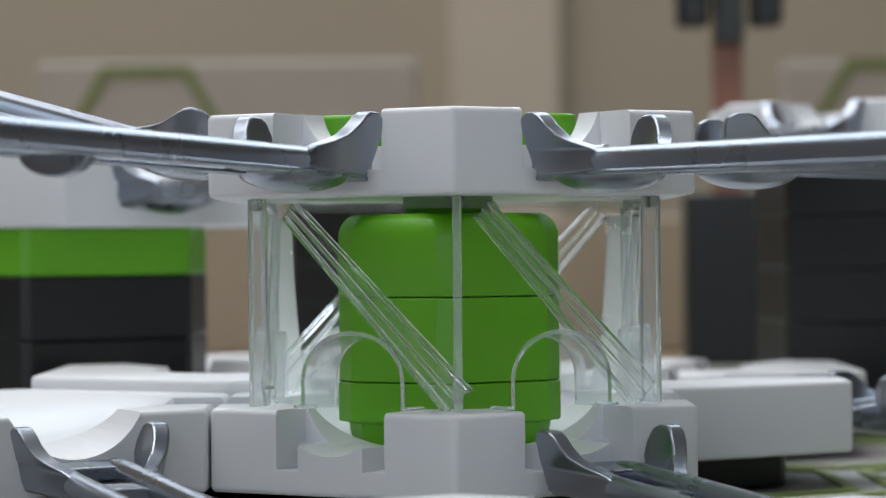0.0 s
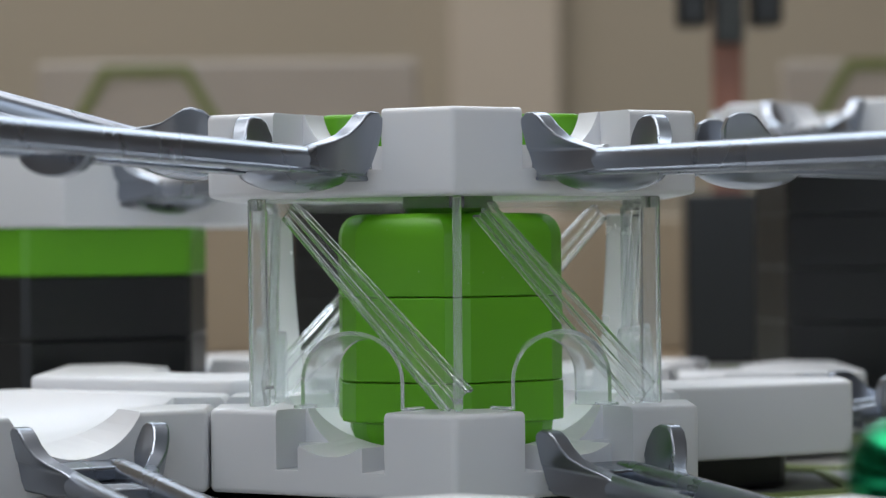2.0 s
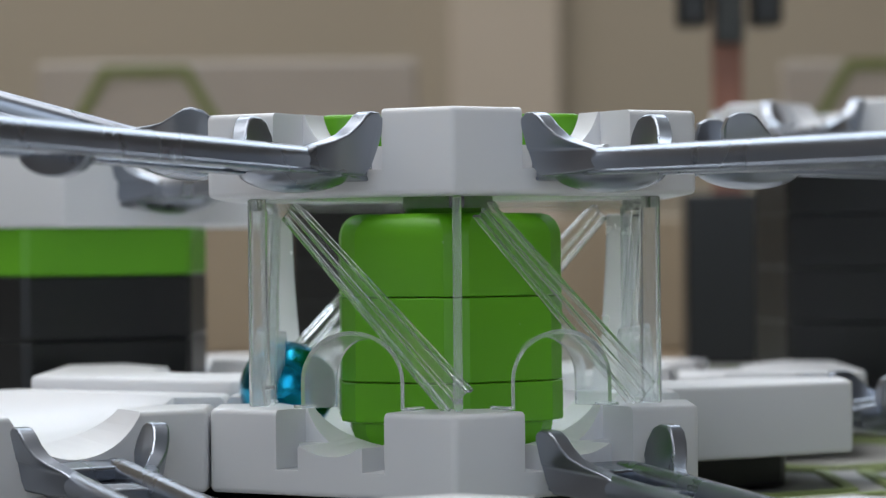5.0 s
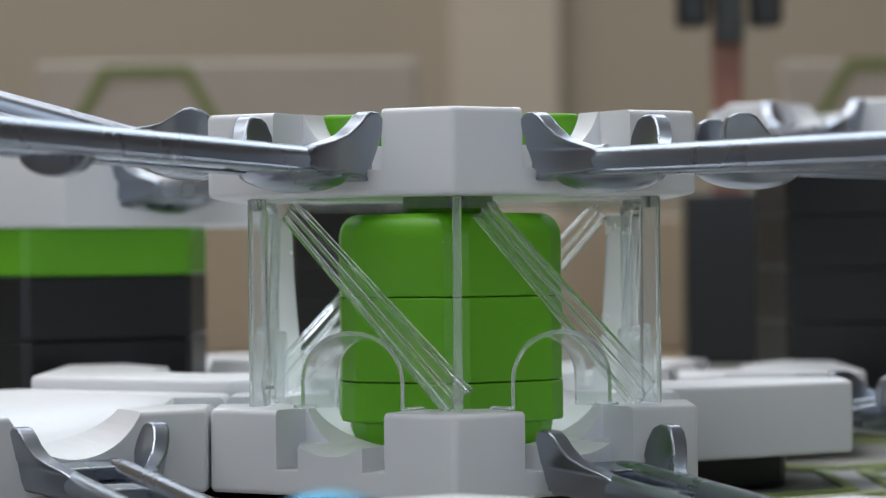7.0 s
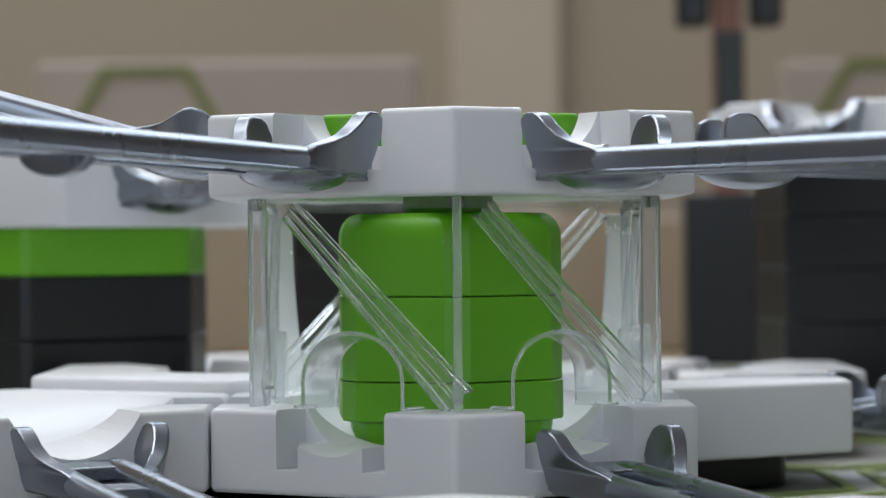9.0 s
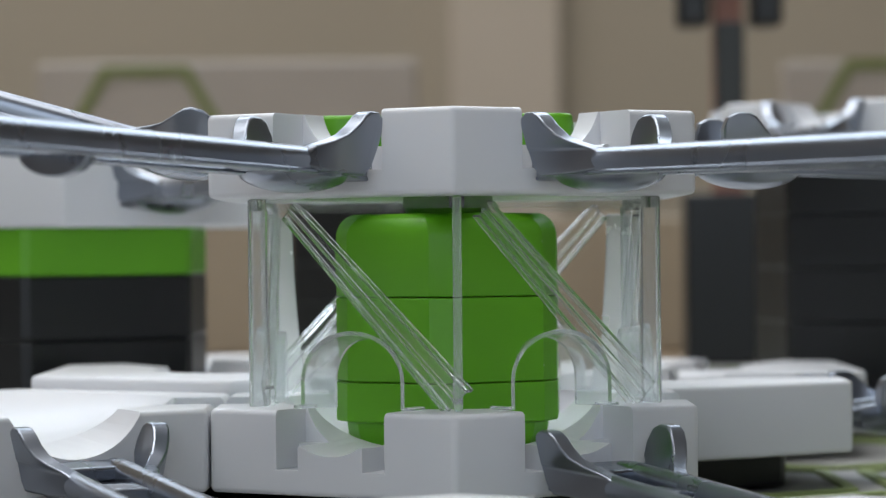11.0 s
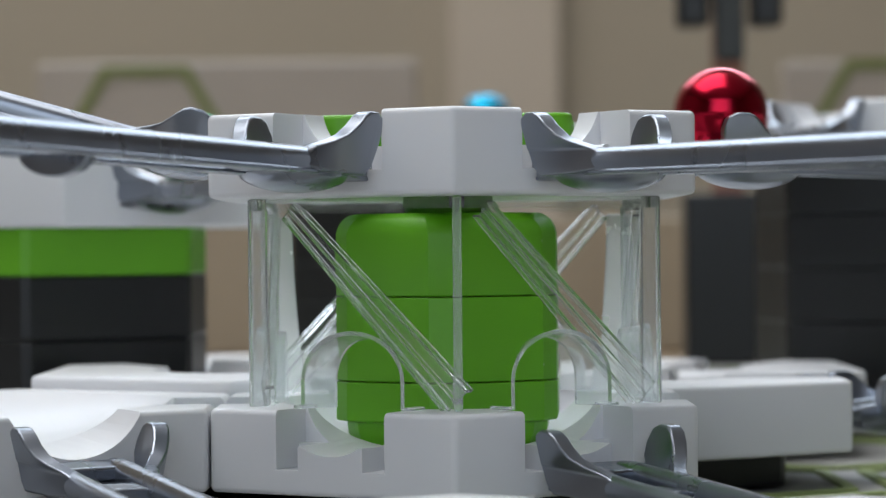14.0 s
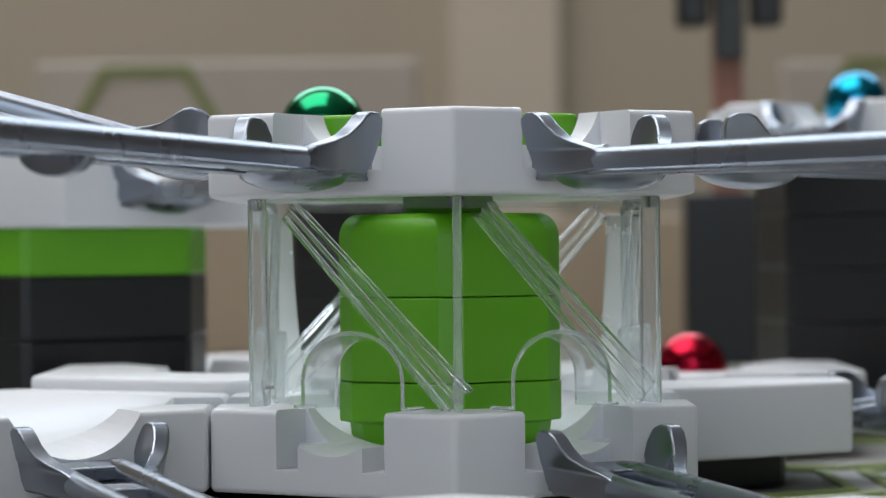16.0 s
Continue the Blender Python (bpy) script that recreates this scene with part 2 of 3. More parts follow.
tile((180, 120, 0, 240), 18, (0.084, 0.170), top, "white plastic tile on a tall dark stack")
stack((-0.016, 0.362), 5)
tile((300, 180), 15, (-0.016, 0.362), 5 * TILE_H, "white plastic tile on a tall dark stack far behind")
# tiles out of sight that carry the far ends of the rails
for at, levels in (((-0.0862, -0.1492), 4), ((0.0862, -0.1492), 4), ((0.1280, 0.0130), 4), ((-0.1560, 0.0), 6)):
    tile(ALL6, 16, at, stack(at, levels), "white plastic tile that carries the end of a silver rail")
height_tile((0.200, 0.1030), 0.0, 5.3, 40, DARK, BLACK_SMALL)
tile(ALL6, 16, (0.200, 0.1030), LOW, "white plastic tile that carries the end of a silver rail")


# ---- silver rails ----
def sweep(bm, path, profile):
    """A closed bar along path points (x, y, z); the profile lies across, in y and z."""
    rings = [[bm.verts.new((x, y + u, z + v)) for u, v in profile] for x, y, z in path]
    n = len(profile)
    for a, b in zip(rings, rings[1:]):
        for k in range(n):
            bm.faces.new((a[k], a[(k + 1) % n], b[(k + 1) % n], b[k]))
    bm.faces.new(rings[0])
    bm.faces.new(rings[-1][::-1])


EAR = [(13.5, 0.7), (11, 1.3), (9.6, 1.8), (8, 2.4), (6.6, 3.2), (5.4, 4.4), (4.4, 5.5), (3.4, 6.0), (1.8, 6.0), (0.6, 5.4), (0.1, 4.0), (0.3, 1.6), (1.4, -0.6), (3.0, -1.7), (8, -1.5), (13.5, -0.7)]
GAUGE = 4.5
# across the rod: a round top, flat flanks and a thin foot that stands a little proud
ROD = [(1.5 * math.cos(a), -0.2 + 1.85 * math.sin(a)) for a in (math.pi * k / 14 for k in range(15))] + [(-1.45, -1.05), (-1.6, -1.2), (-1.6, -1.5), (-1.35, -1.62), (1.35, -1.62), (1.6, -1.5), (1.6, -1.2), (1.45, -1.05)]


def rail_thing(length, label, tie=None):
    r = tagged(new("rail"), label, "rail", "silver rails")
    for side in (-1, 1):
        bm = bmesh.new()
        path = [(x * MM, side * GAUGE * MM, z * MM) for x, z in ((-1.5, -0.5), (1.5, -0.15), (5, 0), (length / 2, 0), (length - 5, 0), (length - 1.5, -0.15), (length + 1.5, -0.5))]
        sweep(bm, path, [(u * MM, v * MM) for u, v in ROD])
        rod = part("rod", bm, SILVER, r)
        for end in (0, 1):
            bm = bmesh.new()
            loops = []
            for t in (-1.1, 1.1):
                row = []
                for x, z in EAR:
                    k = min(1.0, max(0.0, (12.0 - x) / 7.0))
                    out = GAUGE - 0.3 + 3.1 * k * k * (3 - 2 * k) + max(0, z - 1) * 0.26 + t
                    row.append(bm.verts.new(((length - x if end else x) * MM, side * out * MM, z * MM)))
                loops.append(row)
            bm.faces.new(loops[0])
            bm.faces.new(loops[1][::-1])
            n = len(EAR)
            for k in range(n):
                bm.faces.new((loops[0][k], loops[0][(k + 1) % n], loops[1][(k + 1) % n], loops[1][k]))
            bmesh.ops.triangulate(bm, faces=[f for f in bm.faces if len(f.verts) > 4])
            bevel(part("end_lug", bm, SILVER, rod), 0.7 * MM)
    for end in (0, 1):
        bm = bmesh.new()
        x = (length - 5.5 if end else 5.5)
        bmesh.ops.create_uvsphere(bm, u_segments=36, v_segments=18, radius=1.0, matrix=Matrix.Translation((x * MM, 0, -1.0 * MM)) @ Matrix.Diagonal((7.0 * MM, 7.0 * MM, 2.7 * MM, 1)))
        bmesh.ops.bisect_plane(bm, geom=bm.verts[:] + bm.edges[:] + bm.faces[:], plane_co=(0, 0, -1.0 * MM), plane_no=(0, 0, 1), clear_outer=True)
        bmesh.ops.contextual_create(bm, geom=[e for e in bm.edges if e.is_boundary])
        part("end_cup", bm, SILVER, r)
        bm = bmesh.new()
        a, b = (length - 3, length + 3.5) if end else (-3.5, 3)
        box(bm, a * MM, b * MM, -5.6 * MM, 5.6 * MM, -1.0 * MM, 0.8 * MM)
        bevel(part("tongue", bm, SILVER, r), 0.4 * MM)
        bm = bmesh.new()
        x = (length - 12.5 if end else 12.5)
        box(bm, (x - 2.2) * MM, (x + 2.2) * MM, -GAUGE * MM, GAUGE * MM, -1.3 * MM, 0.1 * MM)
        bevel(part("cross_plate", bm, SILVER, r), 0.25 * MM, 2)
    # a round-bottomed tie that hangs between the rods
    for x in ((tie,) if tie else ()):
        bm = bmesh.new()
        low = [((GAUGE + 0.2) * math.cos(a), -1.2 + 2.6 * math.sin(a)) for a in (math.pi + math.pi * i / 16 for i in range(17))]
        sweep(bm, [((x - 0.9) * MM, 0, 0), ((x + 0.9) * MM, 0, 0)], [(u * MM, v * MM) for u, v in low])
        bevel(part("cross_tie", bm, SILVER, r), 0.25 * MM, 2)
    return r


def lay_rail(a, b, label, tie=None):
    """A rail whose ends lie at a and b."""
    a, b = Vector(a), Vector(b)
    d = b - a
    r = rail_thing(d.length / MM, label, tie)
    r.matrix_world = Matrix.Translation(a) @ d.to_track_quat("X", "Z").to_matrix().to_4x4()
    return r


def beside(i, j, deg, out=1.0, z=0.0, at=None):
    x, y = at or grid(i, j)
    a = radians(deg)
    return (x + math.cos(a) * (FLAT / 2 + out * MM), y + math.sin(a) * (FLAT / 2 + out * MM), z)


ZL, ZH, Z0 = LOW + 4.8 * MM, HIGH + 4.8 * MM, 2.9 * MM
lay_rail(beside(0, 0, 240, 1.5, ZH - 0.0009), beside(0, 0, 60, -3, ZH + 0.0021, at=(-0.0862, -0.1492)), "silver plastic rail leading up to the tower", 51.3)
lay_rail(beside(0, 0, 300, 1.5, ZH - 0.00105), beside(0, 0, 120, -3, ZH - 0.0017, at=(0.0862, -0.1492)), "silver plastic rail leading up to the tower")
lay_rail(beside(0, 0, 180, 1.0, ZH + 0.0006), (-0.126, 0.0, ZH + 0.027), "silver plastic rail that slopes down to the tower")
lay_rail(beside(0, 0, 0, 3.0, ZH), (0.097, 0.0085, ZH - 0.0022), "silver plastic rail behind the tower")
lay_rail(beside(0, 0, 60, 1.0, ZH), (0.0690, 0.1440, 0.0568), "silver plastic rail rising to the tall dark stack")
lay_rail(beside(0, 0, 120, 1.0, ZH - 0.0012), beside(-2, 2, 300, -2, ZH - 0.0018), "silver plastic rail to the green stack")
lay_rail(beside(0, 0, 300, 3.8, ZL - 0.0018), beside(2, -2, 120, -2, Z0), "silver plastic rail that slopes down from the tower's foot")
lay_rail(beside(-1, 0, 300, 1.8, ZL - 0.0010), beside(0, 0, 120, -2, Z0, at=(0.0, -0.115)), "silver plastic rail that slopes down from a curve tile")
lay_rail((0.0615, 0.0550, ZL), (0.171, 0.0945, ZL), "silver plastic rail beside a white tile")
lay_rail((0.068, 0.1995, 0.0568), (-0.003, 0.345, 0.0590), "silver plastic rail far behind the tower")


# ---- the clear tower ----
def clear_tower():
    t = tagged(new("clear_tower"), "clear transparent plastic tower frame with slanting ribs", "tower")
    r, z0, z1 = 30.2, 15.9, 42.35
    for k in range(6):
        turn = Matrix.Rotation(radians(60 * k), 4, "Z")
        # post at the corner
        bm = bmesh.new()
        box(bm, -0.55 * MM, 0.55 * MM, -r * MM, (-r + 2.7) * MM, z0 * MM, z1 * MM)
        bm.transform(turn)
        bevel(part("post", bm, HAZY, t), 0.3 * MM)
        # slanting trough across the face
        half, d = r / 2, r * 3 ** 0.5 / 2
        face = turn @ Matrix.Rotation(radians(30), 4, "Z")
        bm = bmesh.new()
        a, b = Vector((-9.9, 0, z1 - 1.4)), Vector((13.5, 0, z0 + 0.6))
        u = (b - a).normalized()
        v = Vector((u.z, 0, -u.x))
        v = -v if v.x < 0 else v
        sect = [(-1.7, -0.8), (-1.7, 0.8), (-1.25, 0.8), (-1.25, -0.35), (-0.2, -0.35), (-0.2, 0.3), (0.2, 0.3), (0.2, -0.35), (1.25, -0.35), (1.25, 0.8), (1.7, 0.8), (1.7, -0.8)]
        rings = [[bm.verts.new((p + v * (-1.7 + (q + 1.7) * wide) + Vector((0, -d + 2.2 + w, 0))) * MM) for q, w in sect] for p, wide in ((a, 0.82), (b, 1.36))]
        for i in range(12):
            bm.faces.new((rings[0][i], rings[0][(i + 1) % 12], rings[1][(i + 1) % 12], rings[1][i]))
        bm.faces.new(rings[0])
        bm.faces.new(rings[1][::-1])
        bm.transform(face)
        bevel(part("slanting_rib", bm, CLEAR, t), 0.1 * MM, 2)
        # arch over the ball gate
        bm = bmesh.new()
        arc, inner = [[(-w, z0)] + [(-w * math.cos(x * math.pi / 20), z0 + 3.5 + h * math.sin(x * math.pi / 20)) for x in range(21)] + [(w, z0)] for w, h in ((7.5, 6.3), (6.95, 5.75))]
        back_arc, back_inner = [[(x * 0.66, z0 + (z - z0) * 0.93) for x, z in line] for line in (arc, inner)]
        grid_v = [[bm.verts.new((x * MM, y * MM, z * MM)) for x, z in line] for line, y in ((arc, -d), (back_arc, -d + 4), (back_inner, -d + 4), (inner, -d))]
        for i in range(4):
            p, q = grid_v[i], grid_v[(i + 1) % 4]
            for j in range(len(arc) - 1):
                bm.faces.new((p[j], p[j + 1], q[j + 1], q[j]))
        for j in (0, len(arc) - 1):
            bm.faces.new([g[j] for g in grid_v])
        bm.transform(face)
        part("arch", bm, HAZY, t)
        # small feet at the arch's ends
        for side in (-1, 1):
            bm = bmesh.new()
            box(bm, min(side * 7.1, side * 8.7) * MM, max(side * 7.1, side * 8.7) * MM, -d * MM, (-d + 3.2) * MM, (z0 - 0.05) * MM, (z0 + 0.4) * MM)
            bm.transform(face)
            bevel(part("foot", bm, HAZY, t), 0.15 * MM, 2)
        # curved webs, beside the outer posts of the two far faces
        if k in (2, 3):
            bm = bmesh.new()
            zs = [z0 + (z1 - 2.0 - z0) * i / 14 for i in range(15)]
            side = -1 if k == 2 else 1
            pts = [(half - 0.8, z) for z in zs] + [(half - 4.3 - 2.0 * (1 - (z - z0) / (z1 - z0)) ** 2, z) for z in zs[::-1]]
            f0 = [bm.verts.new((side * x * MM, (-d + 0.4) * MM, z * MM)) for x, z in pts]
            f1 = [bm.verts.new((side * x * MM, (-d + 1.3) * MM, z * MM)) for x, z in pts]
            bm.faces.new(f0)
            bm.faces.new(f1[::-1])
            for i in range(len(pts)):
                bm.faces.new((f0[i], f0[(i + 1) % len(pts)], f1[(i + 1) % len(pts)], f1[i]))
            bm.transform(face)
            bevel(part("web", bm, FROST, t), 0.25 * MM, 2)
        bm = bmesh.new()
        box(bm, (-half + 1.2) * MM, (half - 1.2) * MM, (-d + 0.2) * MM, (-d + 1.6) * MM, (z1 - 1.5) * MM, (z1 - 0.1) * MM)
        bm.transform(face)
        part("top_rim", bm, CLEAR, t)
    for ob in t.children:
        ob.visible_shadow = False
    t.rotation_euler = (0, 0, radians(1.0))
    return t


clear_tower()


# ---- green rotor in the tower ----
def rotor_segment(levels, r=16.6, c=3.3):
    """A six-sided block with cut corners; levels: height, inset and, where the corners are cut off wider, by how much, in mm."""
    bm = bmesh.new()
    rings = [[bm.verts.new((x, y, z * MM)) for x, y in chamfered((r - inset * 1.155) * MM, (c + more) * MM)] for z, inset, more in ((*lv, 0.0)[:3] for lv in levels)]
    for a, b in zip(rings, rings[1:]):
        for i in range(12):
            bm.faces.new((a[i], a[(i + 1) % 12], b[(i + 1) % 12], b[i]))
    bm.faces.new(rings[0][::-1])
    bm.faces.new(rings[-1])
    return bm


def fillet(z, r, up, inset=0.0, n=6):
    """Levels of a rounded rim."""
    return [(z + up * r * math.sin(k * math.pi / 2 / n), inset + r * (1 - math.cos(k * math.pi / 2 / n))) for k in range(n + 1)]


rotor = tagged(new("rotor"), "bright green plastic rotor inside the clear tower", "rotor")
G = 0.07
CROWN = [(37.3 + 3.1 * math.sin(a), 2.5 * (1 - math.cos(a)), 2.6 * (1 - math.cos(a))) for a in (math.pi / 2 * k / 10 for k in range(11))]
part("upper_segment", rotor_segment([(29.6 + G, 0.22), (29.6 + G + 0.12, 0.08), (29.6 + G + 0.35, 0.0)] + CROWN), GREEN, rotor)
part("middle_segment", rotor_segment([(18.6 + G, 0.12), (18.6 + G + 0.12, 0.0), (29.6 - G - 0.12, 0.0), (29.6 - G, 0.12)]), GREEN, rotor)
part("lower_segment", rotor_segment(fillet(13.2, 5.4, -1, 1.2)[::-1] + fillet(13.8, 0.5, -1, -0.1)[::-1][3:] + [(18.6 - G - 0.12, -0.1), (18.6 - G, 0.05)]), GREEN, rotor)
for ob in rotor.children:
    ob.data.set_sharp_from_angle(angle=radians(22))
bm = bmesh.new()
cylinder(bm, pose(0, 0, 18 * MM), 4.0 * MM, 55 * MM, 40)
part("axle", bm, DARK, rotor, "dark axle in the middle")
bm = bmesh.new()
cylinder(bm, pose(0, 0, 42.2 * MM), 5.7 * MM, 4 * MM, 40)
part("neck", bm, GREEN, rotor)
bm = bmesh.new()
star = [((15 - 4.0 * math.cos(6 * a)) * MM * math.cos(a), (15 - 4.0 * math.cos(6 * a)) * MM * math.sin(a)) for a in (2 * math.pi * k / 120 for k in range(120))]
prism(bm, star, 43.2 * MM, 53.2 * MM)
bevel(part("pocket_wheel", bm, GREEN, rotor), 0.5 * MM)


# ---- marbles ----
def marble(color_name, color):
    bm = bmesh.new()
    bmesh.ops.create_uvsphere(bm, u_segments=48, v_segments=32, radius=6.35 * MM)
    ob = new("marble", finish(bm, "marble", chrome(color_name + "_metal", color)))
    return tagged(ob, "shiny metallic " + color_name + " marble rolling along the track", "marble", "metallic marbles")


marbles = {"green": marble("green", (0.01, 0.22, 0.09)), "second green": marble("green", (0.01, 0.22, 0.09)), "blue": marble("blue", (0.01, 0.28, 0.45)), "red": marble("red", (0.42, 0.01, 0.03))}


# ---- things behind ----
bm = bmesh.new()
box(bm, -0.60, 0.60, 0.625, 0.70, -0.004, 0.046)
bevel(tagged(new("wooden_ledge", finish(bm, "wooden_ledge", TAN, False)), "tan wooden ledge along the back of the table", "ledge", kind="structure"), 0.002)


def display_board(x0, x1, y, top, hexes):
    b = tagged(new("display_board"), "pale beige grey upright board printed with a green hexagon", "board")
    bm = bmesh.new()
    box(bm, x0, x1, y, y + 0.012, 0.046, top)
    bevel(part("panel", bm, BOARD_PANEL, b, smooth=False), 0.002)
    for cx, cz, r in hexes:
        bm = bmesh.new()
        a = [(cx + r * math.cos(k * math.pi / 3), cz + r * math.sin(k * math.pi / 3)) for k in range(6)]
        c = [(cx + (r - 0.0046) * math.cos(k * math.pi / 3), cz + (r - 0.0046) * math.sin(k * math.pi / 3)) for k in range(6)]
        band(bm, a, c, 0.0, 0.0008)
        bm.transform(Matrix.Translation((0, y - 0.0002, 0)) @ Matrix.Rotation(radians(90), 4, "X"))
        part("printed_hexagon", bm, BOARD_GREEN, b, smooth=False)


display_board(-0.153, -0.010, 0.645, 0.106, [(-0.1118, 0.0768, 0.032)])
display_board(0.127, 0.30, 0.645, 0.104, [(0.1666, 0.0768, 0.032)])


LIFT_AT = (0.0855, 0.450)


def lift():
    p = tagged(new("ball_lift"), "slim reddish brown post with two dark blocks at its head", "lift")
    x, y = LIFT_AT
    bm = bmesh.new()
    box(bm, x - 4.6 * MM, x + 4.6 * MM, y + 2 * MM, y + 7 * MM, 0.0, 0.126)
    bevel(part("post", bm, COPPER, p, smooth=False), 0.001)
    bm = bmesh.new()
    box(bm, x - 14.5 * MM, x + 7 * MM, y - 12 * MM, y + 1.5 * MM, 0.0, 0.051)
    bevel(part("base", bm, DARK, p, "dark base"), 0.001)
    for s in (-1, 1):
        bm = bmesh.new()
        box(bm, x + s * 11 * MM - 4.8 * MM, x + s * 11 * MM + 4.8 * MM, y - 7 * MM, y + 7 * MM, 0.101, 0.126)
        bevel(part("block", bm, DARK, p, "dark block"), 0.002)
    bm = bmesh.new()
    box(bm, x - 11 * MM, x + 11 * MM, y - 2 * MM, y + 1.9 * MM, 0.116, 0.126)
    part("crossbar", bm, DARK, p, smooth=False)
    bm = bmesh.new()
    box(bm, -4.3 * MM, 4.3 * MM, -5 * MM, 1.9 * MM, 0.0, 0.029)
    sl = part("slider", bm, SLATE, p, "dark slate slider", smooth=False)
    bevel(sl, 0.001)
    return sl


slider = lift()


# ---- what moves ----
GREEN_PATH = [
    (0.0, -62, -107, 54.4), (0.3, -48.4, -83.8, 54.4), (0.4, -43.5, -75.3, 54.4), (0.5, -37.2, -64.5, 54.4), (0.6, -30.7, -53.1, 54.4),
    (0.7, -23.9, -41.3, 54.4), (0.8, -17.3, -29.9, 54.4), (0.9, -10.8, -18.6, 54.0), (1.0, -8.7, -21, 38.5), (1.1, 0, -23.5, 31.9),
    (1.2, 9.3, -21, 20.7), (1.3, 12.6, -23.5, 18.2), (1.4, 16.4, -28.3, 17.0), (1.5, 20.8, -36.3, 15.5), (1.6, 24.6, -42.9, 15.1),
    (1.7, 30.0, -51.9, 14.4), (1.8, 34.8, -60.3, 14.2), (1.9, 40.1, -69.4, 13.3), (2.0, 46.4, -80.4, 12.0), (2.1, 49.7, -86.0, 11.6),
    (2.4, 62, -107, 11.4), (3.2, 110, -190, 6), (6.0, 60, -480, 6), (9.0, -300, -420, 6), (11.5, -330, 60, 30), (12.9, -130, 107, 53.7),
    (13.4, -66, 104, 52.3), (13.6, -53.0, 91.7, 52.2), (13.8, -46.6, 80.7, 51.9), (14.0, -40.6, 70.2, 51.7), (14.2, -34.8, 60.2, 51.7),
    (14.4, -28.8, 49.9, 51.9), (14.6, -24.1, 41.6, 52.8), (14.8, -20.6, 35.5, 53.0), (15.1, -16.8, 29.1, 53.2), (15.3, -15.4, 26.6, 53.2), (15.5, -14.9, 25.7, 53.2), (15.75, -16.4, 28.3, 53.2),
    (16.0, -18.4, 31.8, 53.2)]
BLUE_PATH = [
    (0.0, -130, 107, 53.7), (3.5, -120, 107, 53.7), (3.75, -70, 105, 52.3), (3.9, -52.4, 90.7, 52.2), (4.0, -42.2, 73.0, 51.7),
    (4.1, -34.3, 59.4, 51.7), (4.2, -26.9, 46.5, 52.4), (4.4, -15, 26, 53.2), (4.55, -11, 19, 46), (4.65, -15, 15, 32), (4.8, -19, 6, 19),
    (5.1, -24, 0, 17.3), (5.5, -42, 0, 17.2), (5.8, -55, -5, 17.2), (6.05, -47.5, -24, 17.4), (6.3, -26.9, -60.8, 14.1), (6.4, -21.5, -70.2, 13.2),
    (6.5, -15.6, -80.2, 12.4), (6.6, -9.5, -90.9, 11.6), (6.7, -5.8, -97.3, 11.4), (6.8, -4.2, -101.5, 11.4), (6.9, -5, -119, 11.4),
    (7.0, -10.8, -152, 11.1), (7.2, -24, -220, 8), (7.8, -40, -420, 6), (9.2, 320, -380, 6), (12.0, 330, 245, 30), (13.0, 90, 226, 38),
    (13.35, 84, 222, 50), (13.44, 70, 212, 56),
    (13.5, 59.9, 210.7, 59.3), (13.6, 50.7, 230.5, 61), (13.7, 39.8, 253.6, 62.5), (13.8, 31.7, 270.9, 64.3),
    (13.9, 21.9, 292, 66.2), (14, 9.9, 317.4, 68), (14.1, 0.7, 337, 69.3), (14.2, -1.5, 341.7, 68.3),
    (14.3, 2.9, 332.4, 67.9), (14.4, 7.2, 323.3, 67.5), (14.6, 16.1, 304.1, 66.7), (14.8, 27.4, 280.2, 65.7),
    (15, 38, 257.5, 64.8), (15.2, 47.1, 238.2, 64.0), (15.4, 58.3, 214.3, 63.0), (15.7, 73.6, 181.5, 62.6),
    (16.0, 80.0, 167.9, 63.2)]
SECOND_GREEN_PATH = [
    (0.0, 86.2, -149.2, 53.9), (8.6, 86.2, -149.2, 53.9), (8.8, 75, -130, 52.6), (9.0, 55.2, -95.6, 52.3), (9.1, 48.8, -84.4, 52.3), (9.2, 41.6, -72.1, 51.9),
    (9.3, 35.8, -61.9, 52.6), (9.4, 29, -50.2, 52.8), (9.5, 22.3, -38.6, 53), (9.6, 15.8, -27.4, 53), (9.68, 11.5, -20, 52), (9.78, 20.5, -8.5, 37),
    (9.88, 20, 9, 27), (9.98, 14.5, 19, 20), (10.15, 6, 22.5, 18.6), (10.5, -1.5, 22.5, 18.6), (10.9, -3, 22, 18.6), (16.0, -3, 22, 18.6)]
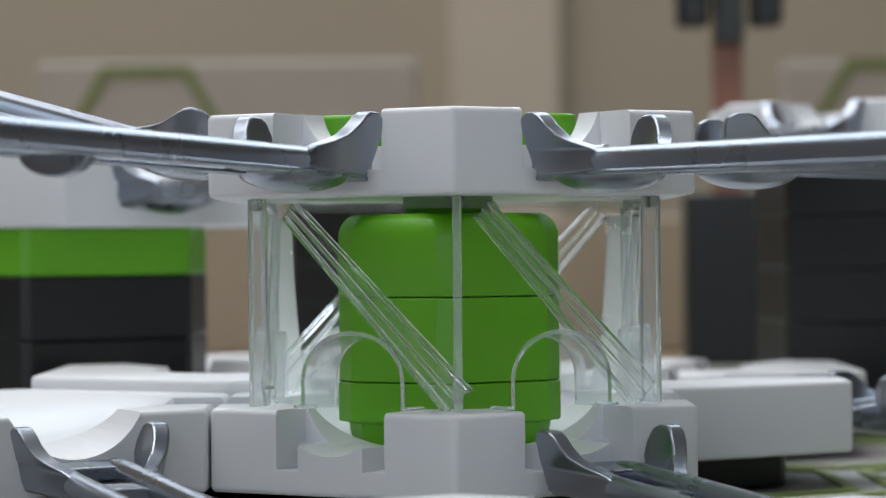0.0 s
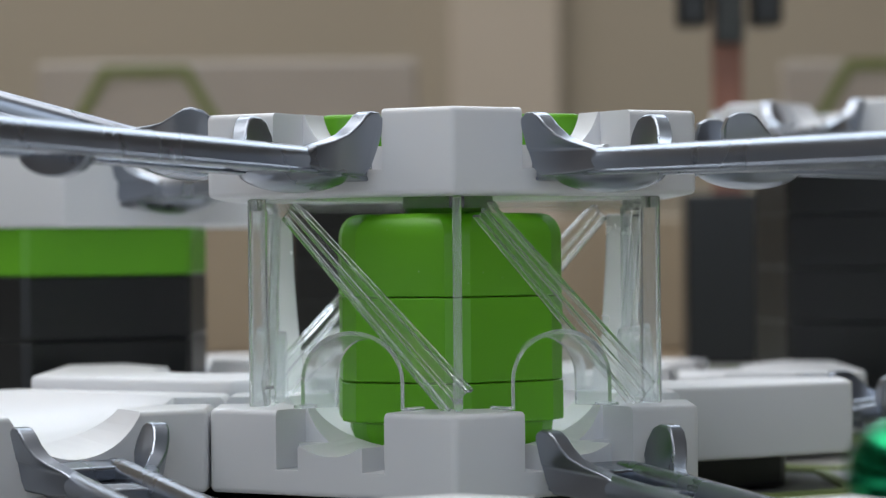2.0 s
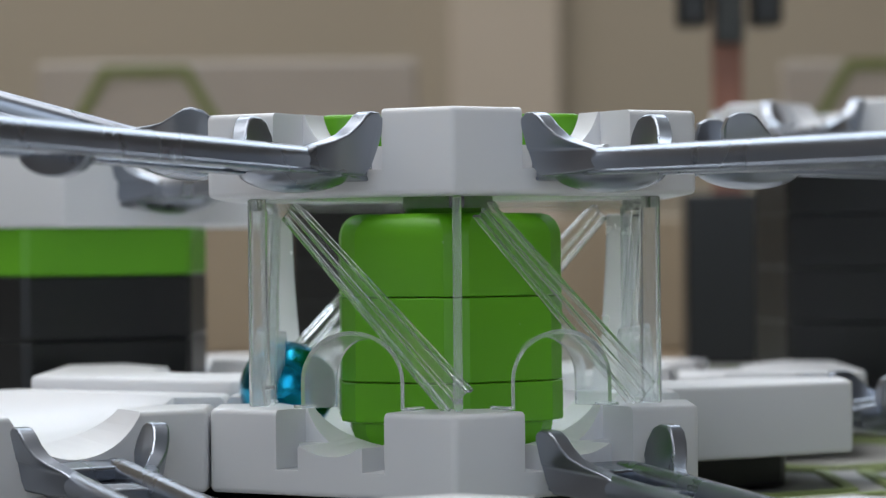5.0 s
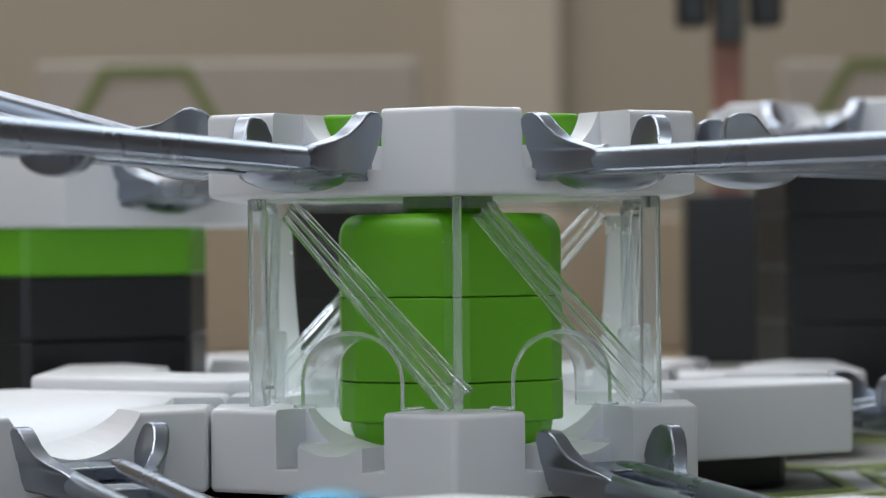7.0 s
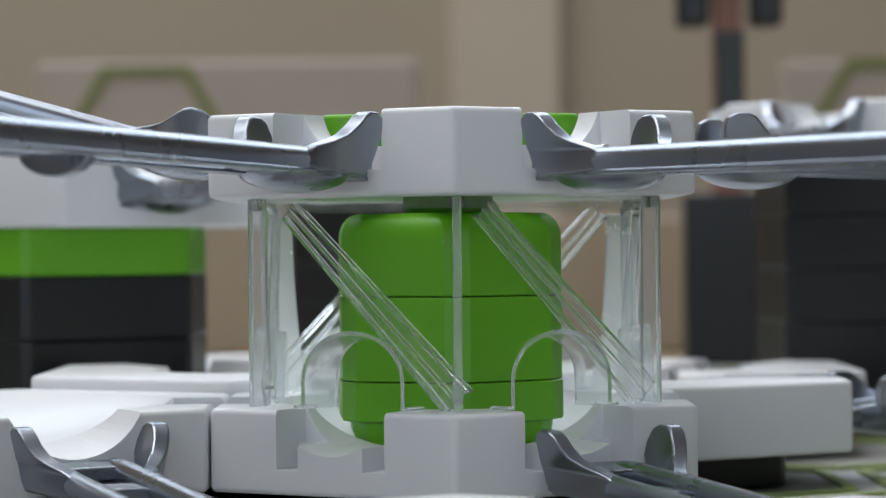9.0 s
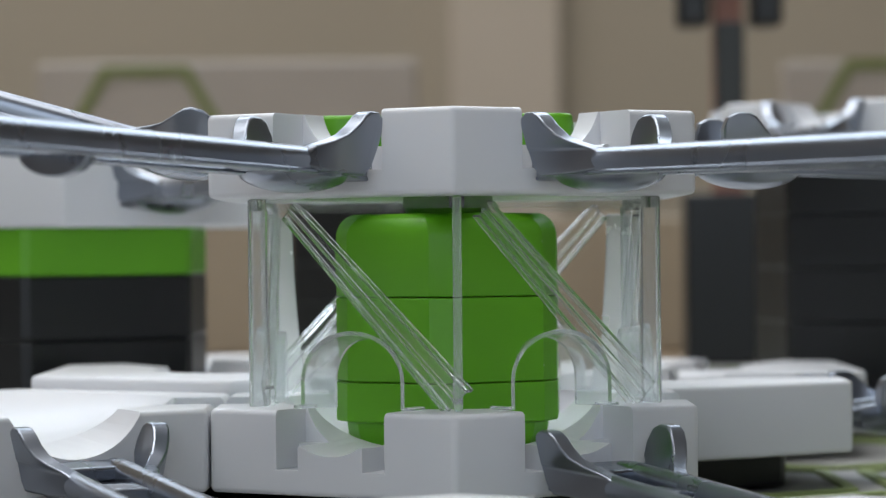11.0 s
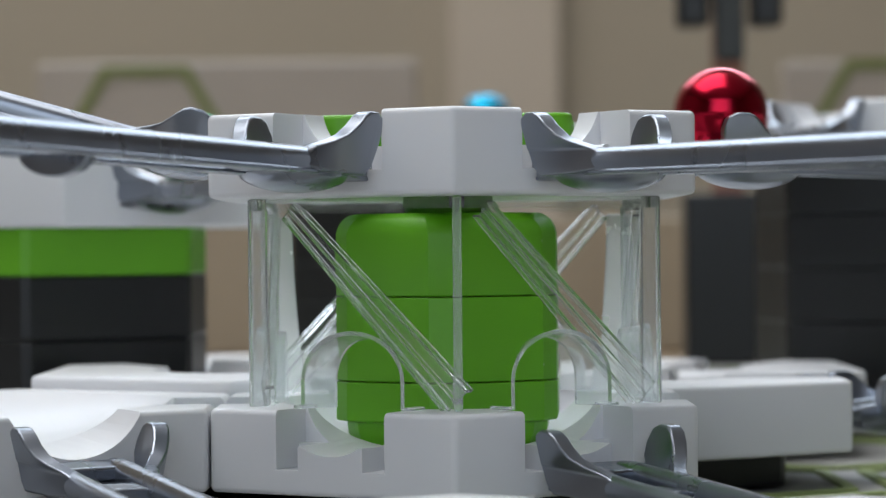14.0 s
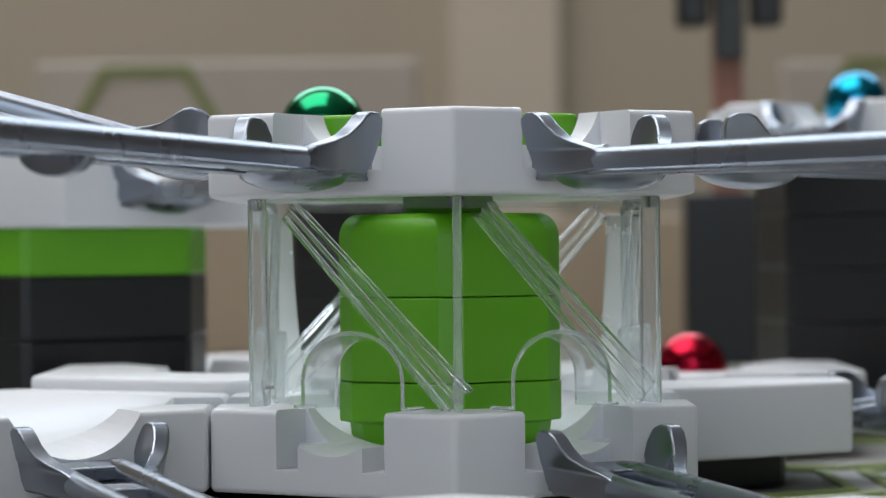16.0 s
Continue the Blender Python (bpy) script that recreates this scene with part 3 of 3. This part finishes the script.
RED_PATH = [
    (0, 107.5, 10.0, 49.3), (7.2, 87.2, 7.3, 49.6), (7.4, 60.3, 3.7, 51.6), (7.5, 50.9, 2.4, 52.2), (7.6, 47.8, 2.0, 52.5), (7.7, 53.8, 2.8, 52.0),
    (7.8, 63.8, 4.1, 51.5), (8.2, 96.4, 8.5, 49.4), (12.9, 100.1, 9.0, 49.4), (13.3, 74.1, 5.5, 50.4), (13.5, 56.8, 3.2, 51.3), (13.6, 50.5, 2.3, 52.0),
    (13.7, 46.5, 1.8, 52.4), (13.8, 43.7, 1.4, 52.6), (13.9, 39.6, 0.9, 53.0), (14, 36.0, 0.4, 53.4), (14.1, 32.2, -0.1, 53.5),
    (14.2, 29, -0.6, 53.4), (14.3, 25.6, -1.2, 53.3), (14.4, 23.3, -1.2, 53.2), (14.5, 21.3, -1.0, 53.0), (14.6, 16.6, 0, 51.5),
    (14.7, 16, 5, 37.5), (14.8, 16, 10, 27), (14.9, 15.4, 18, 20), (15.0, 12.8, 24, 18.9), (15.4, 12.8, 25, 18.6), (15.55, 19, 34, 17.2),
    (15.7, 31.4, 60, 16.6), (15.85, 36.8, 82, 15.8), (16.0, 41.4, 106, 14.5)]


def motions():
    for ob, rows in ((marbles["green"], GREEN_PATH), (marbles["second green"], SECOND_GREEN_PATH), (marbles["blue"], BLUE_PATH), (marbles["red"], RED_PATH)):
        walk(ob, [(t, pose(x * MM, y * MM, z * MM)) for t, x, y, z in rows])
    # the rotor lifts a little and turns on by a sixth whenever a marble drops past it
    turns = [(0.0, 0, 0), (1.0, 0, 0.2), (1.1, 31, 1.3), (1.2, 65, 0.2), (1.3, 64, 0), (4.5, 64, 0), (4.6, 95, 1.3), (4.72, 124, 0.1), (4.8, 123.5, 0),
             (9.65, 124, 0.1), (9.75, 150, 1.3), (9.87, 178, 0.2), (9.95, 177, 0), (14.7, 176.5, 0.1), (14.8, 210, 1.3), (14.9, 245, 0.2), (15.0, 244, 0), (15.4, 243, 0), (16.0, 241, 0)]
    walk(rotor, [(t, pose(-0.5 * MM, 0, lift_mm * MM, 0, 0, deg)) for t, deg, lift_mm in turns])
    x, y = LIFT_AT
    walk(slider, [(t, pose(x, y, z * MM)) for t, z in ((0.0, 96), (8.2, 96), (8.9, 72), (9.4, 70), (11.2, 75), (12.0, 88), (12.6, 91), (16.0, 91))])


motions()
